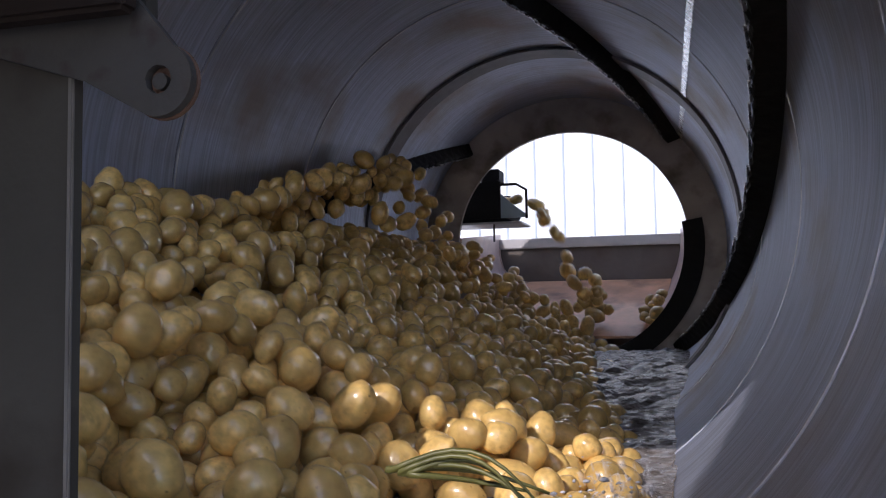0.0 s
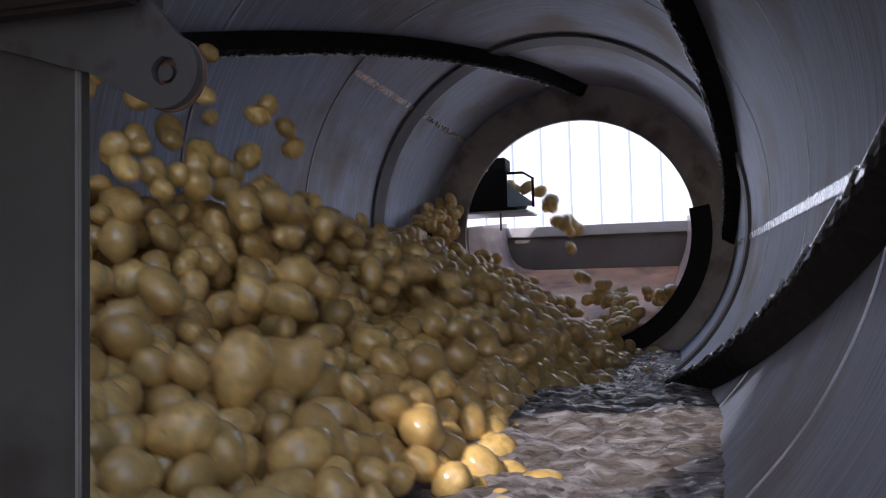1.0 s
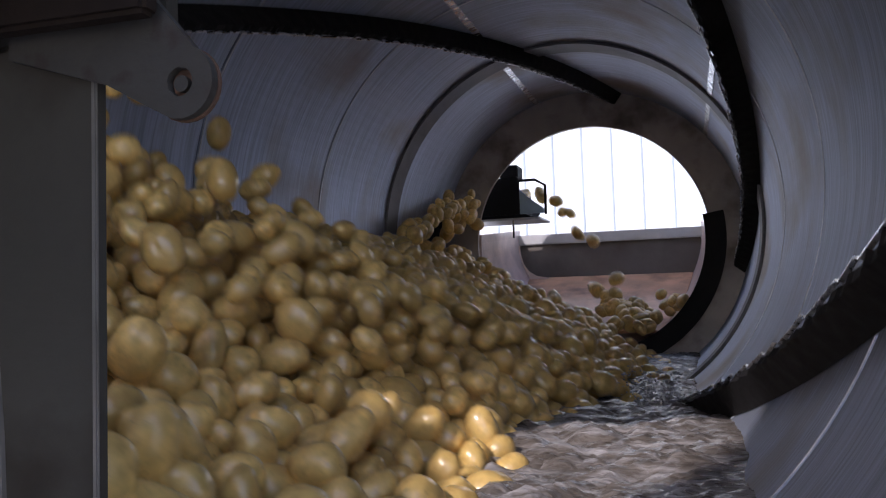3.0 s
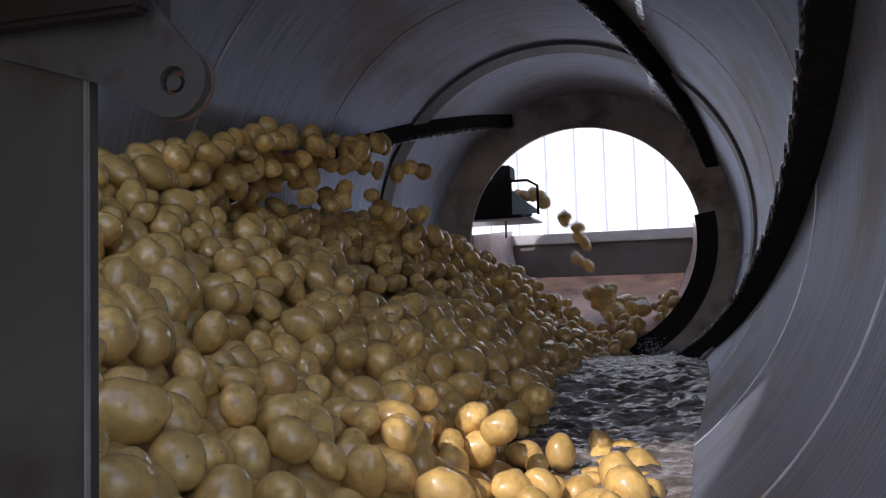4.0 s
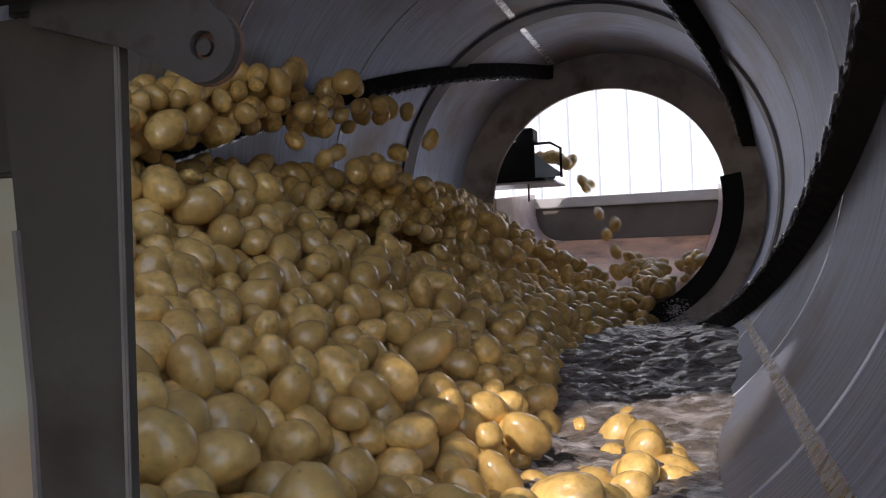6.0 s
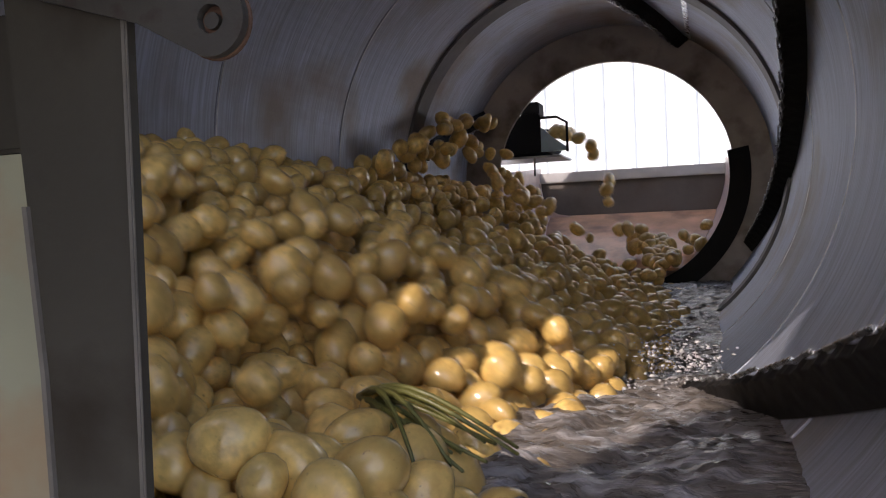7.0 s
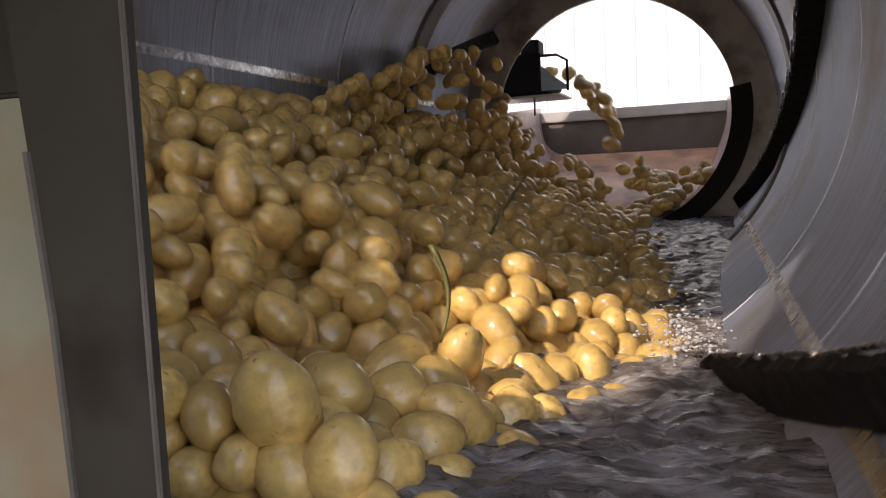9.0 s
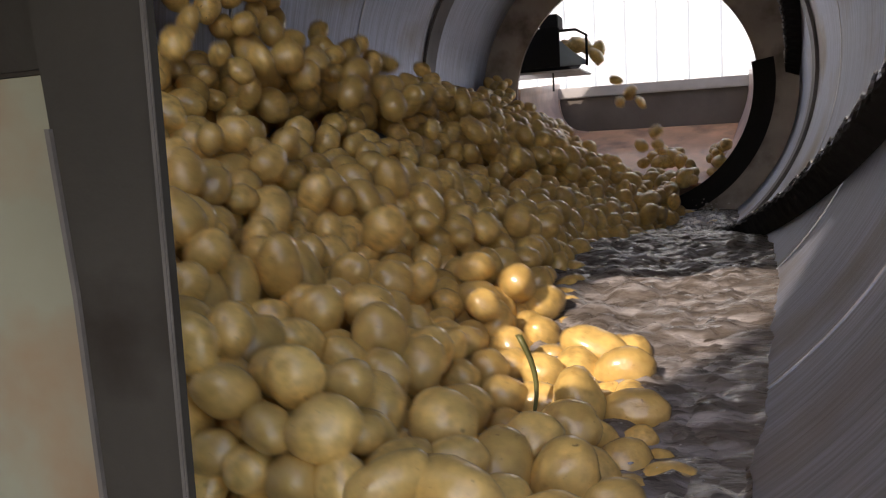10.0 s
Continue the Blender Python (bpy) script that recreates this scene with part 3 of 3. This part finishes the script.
def stalk(seed, stems, length, bend, label):
    """A bundle of thin tapering stems that spread from one end, each a part."""
    rng = random.Random(seed)
    bundle = thing("plant_stalk", label, "plant")
    for _ in range(stems):
        bm = bmesh.new()
        side, up, ln = rng.uniform(-0.35, 0.35), rng.uniform(0.0, 0.25), length * rng.uniform(0.6, 1)
        rings = []
        for i in range(9):
            u = i / 8
            c = Vector((ln * (u - 0.4), side * ln * u * u + bend * ln * math.sin(u * 3), up * ln * math.sin(u * 3.0)))
            r = 0.0030 * (1 - 0.7 * u) + 0.0006
            rings.append([bm.verts.new(c + Vector((0, r * math.cos(a), r * math.sin(a)))) for a in (0, 1.26, 2.51, 3.77, 5.03)])
        for a, b in zip(rings, rings[1:]):
            for j in range(5):
                bm.faces.new((a[j], a[(j + 1) % 5], b[(j + 1) % 5], b[j]))
        bm.faces.new(rings[0][::-1]), bm.faces.new(rings[-1])
        bmesh.ops.recalc_face_normals(bm, faces=bm.faces)
        part("stem", bm, LEAF, bundle, smooth=True)
    return bundle


stalks = []
for seed, stems, ln, bend, t, at, turn in ((1, 7, 0.15, 0.12, 0.0, (0.155, 0.71, -0.335), pose(0, 0, 0, 0, 10, 6)), (2, 13, 0.19, -0.1, 7.4, (0.105, 0.66, -0.335), pose(0, 0, 0, 0, 12, -35)),
                                           (3, 1, 0.12, 0.0, 9.0, (0.09, 0.72, -0.27), pose(0, 0, 0, 0, 85, 0)), (4, 1, 0.17, 0.1, 9.0, (0.02, 1.30, -0.23), pose(0, 0, 0, 0, -55, 10))):
    ob = stalk(seed, stems, ln, bend, "wet green potato haulm lying on the potatoes" if stems > 1 else "thin brown-green stem among the potatoes")
    key = round(t / (KEY_EVERY * STEP))
    carrier = int(np.argmin(((places[key] - np.array(at)) ** 2).sum(1)))
    stalks.append((ob, carrier, turn, Vector(at) - Vector(places[key, carrier]), t))


def motions():
    walk(drum, [(k * 0.5, pose(0, 0, AXIS, 0, 49.1 * k * 0.5, 0)) for k in range(21)])
    lift = Vector((0, 0, AXIS))
    for i, (ob, base) in enumerate(tubers):
        rows = []
        for k in range(len(places)):
            m = Matrix.Rotation(float(rolls[k, i]), 4, "Y") @ base
            m.translation = Vector(places[k, i]) + lift
            rows.append((k * KEY_EVERY * STEP, m))
        walk(ob, rows)
    for ob, carrier, turn, off, seen_at in stalks:
        rows = []
        for k in range(len(places)):
            m = turn.copy()
            sunk = min(1, max(0, (abs(k * KEY_EVERY * STEP - seen_at) - 0.7) / 0.6)) * 0.11
            m.translation = Vector(places[k, carrier]) + lift + off - Vector((math.sin(SLOPE), 0, math.cos(SLOPE))) * sunk
            rows.append((k * KEY_EVERY * STEP, m))
        walk(ob, rows)
    for w, y, ph in waves:
        rows = []
        for i in range(101):
            t = i * 0.1
            z = float(level(y, t)) + 0.004 * math.sin(6.3 * t + ph)
            dx = math.sqrt(0.549 ** 2 - z * z) - 0.3455 + 0.002 * math.sin(4.1 * t + 2 * ph)
            rows.append((t, pose(dx, y + 0.03 * math.sin(2.9 * t + ph), z, 2.0 * math.sin(5 * t + ph), 0, 0)))
        walk(w, rows)
    for d, y, x, sp in sprays:
        rows = []
        for k in range(101):
            t = k * 0.1
            since = strike(y, t)
            up = max(0.0, 1.15 * sp * since - 4.0 * since * since) if since < 0.34 else 0.0
            rows.append((t, pose(x - 0.12 * min(since, 0.3) * (1 if up else 0), y, -0.462 + up * 1.1, 0, 0, 40 * min(since, 1.8))))
        walk(d, rows)
    for ob, r, leave, dy, sp, spin, xe, ye in feed:
        rows = []
        for k in range(101):
            t = k * 0.1
            s = t - leave
            y0 = 3.21 + dy
            if s < 0:
                q = (-0.245 + BELT_V * s, y0, 0.172 + r)
            else:
                vx, fall = 0.98 * sp, 0.30
                x, y, z = -0.245 + vx * s, y0 - 0.1 * s, 0.172 + r + 0.25 * s - 4.9 * s * s
                if s > fall:
                    u = min(1.0, (s - fall) / 2.2)
                    xs, ys, zs = -0.245 + vx * fall, y0 - 0.1 * fall, 0.172 + r + 0.25 * fall - 4.9 * fall * fall
                    x = xs + (xe - xs) * min(1, u * 2.2)
                    y = ys + (ye - ys) * min(1, u * 2.2) - 0.35 * max(0, u - 0.45)
                    hop = 0.05 * abs(math.sin(u * 9)) * (1 - u)
                    drop_by = max(0.0, zs - chute_floor(x, y) - r) * max(0.0, 1 - u * 14)
                    z = chute_floor(x, y) + r + hop + drop_by
                    sink = min(1.0, max(0.0, s - fall - 0.55) / 0.7)   # swallowed by the heap
                    x, y = x + (xe - 0.22 - x) * sink, y + (ye - 0.5 - y) * sink
                    z += (-0.43 - z) * sink ** 1.6
                q = (x, y, z)
            m = Matrix.Rotation(spin + 5.0 * min(max(s, 0), 2.5), 4, "Y") @ Matrix.Rotation(spin, 4, "X")
            m.translation = Vector(q) + lift
            rows.append((t, m))
        walk(ob, rows)
    for ob, r, x, y, ph, sp in pile:
        rows = []
        for k in range(51):
            t = k * 0.2
            xx = x + 0.02 * math.sin(sp * 3 * t + ph)
            yy = y + 0.015 * math.sin(sp * 2 * t + 2 * ph)
            layer = 0.035 * ((ph * 7) % 1) * (0.3 + x / 0.3)
            m = Matrix.Rotation(ph + 0.8 * math.sin(sp * 2 * t + ph), 4, "Y") @ Matrix.Rotation(ph * 2, 4, "Z")
            m.translation = Vector((xx, yy, chute_floor(xx, yy) + r + layer + 0.01 * abs(math.sin(sp * 4 * t + ph)))) + lift
            rows.append((t, m))
        walk(ob, rows)


motions()
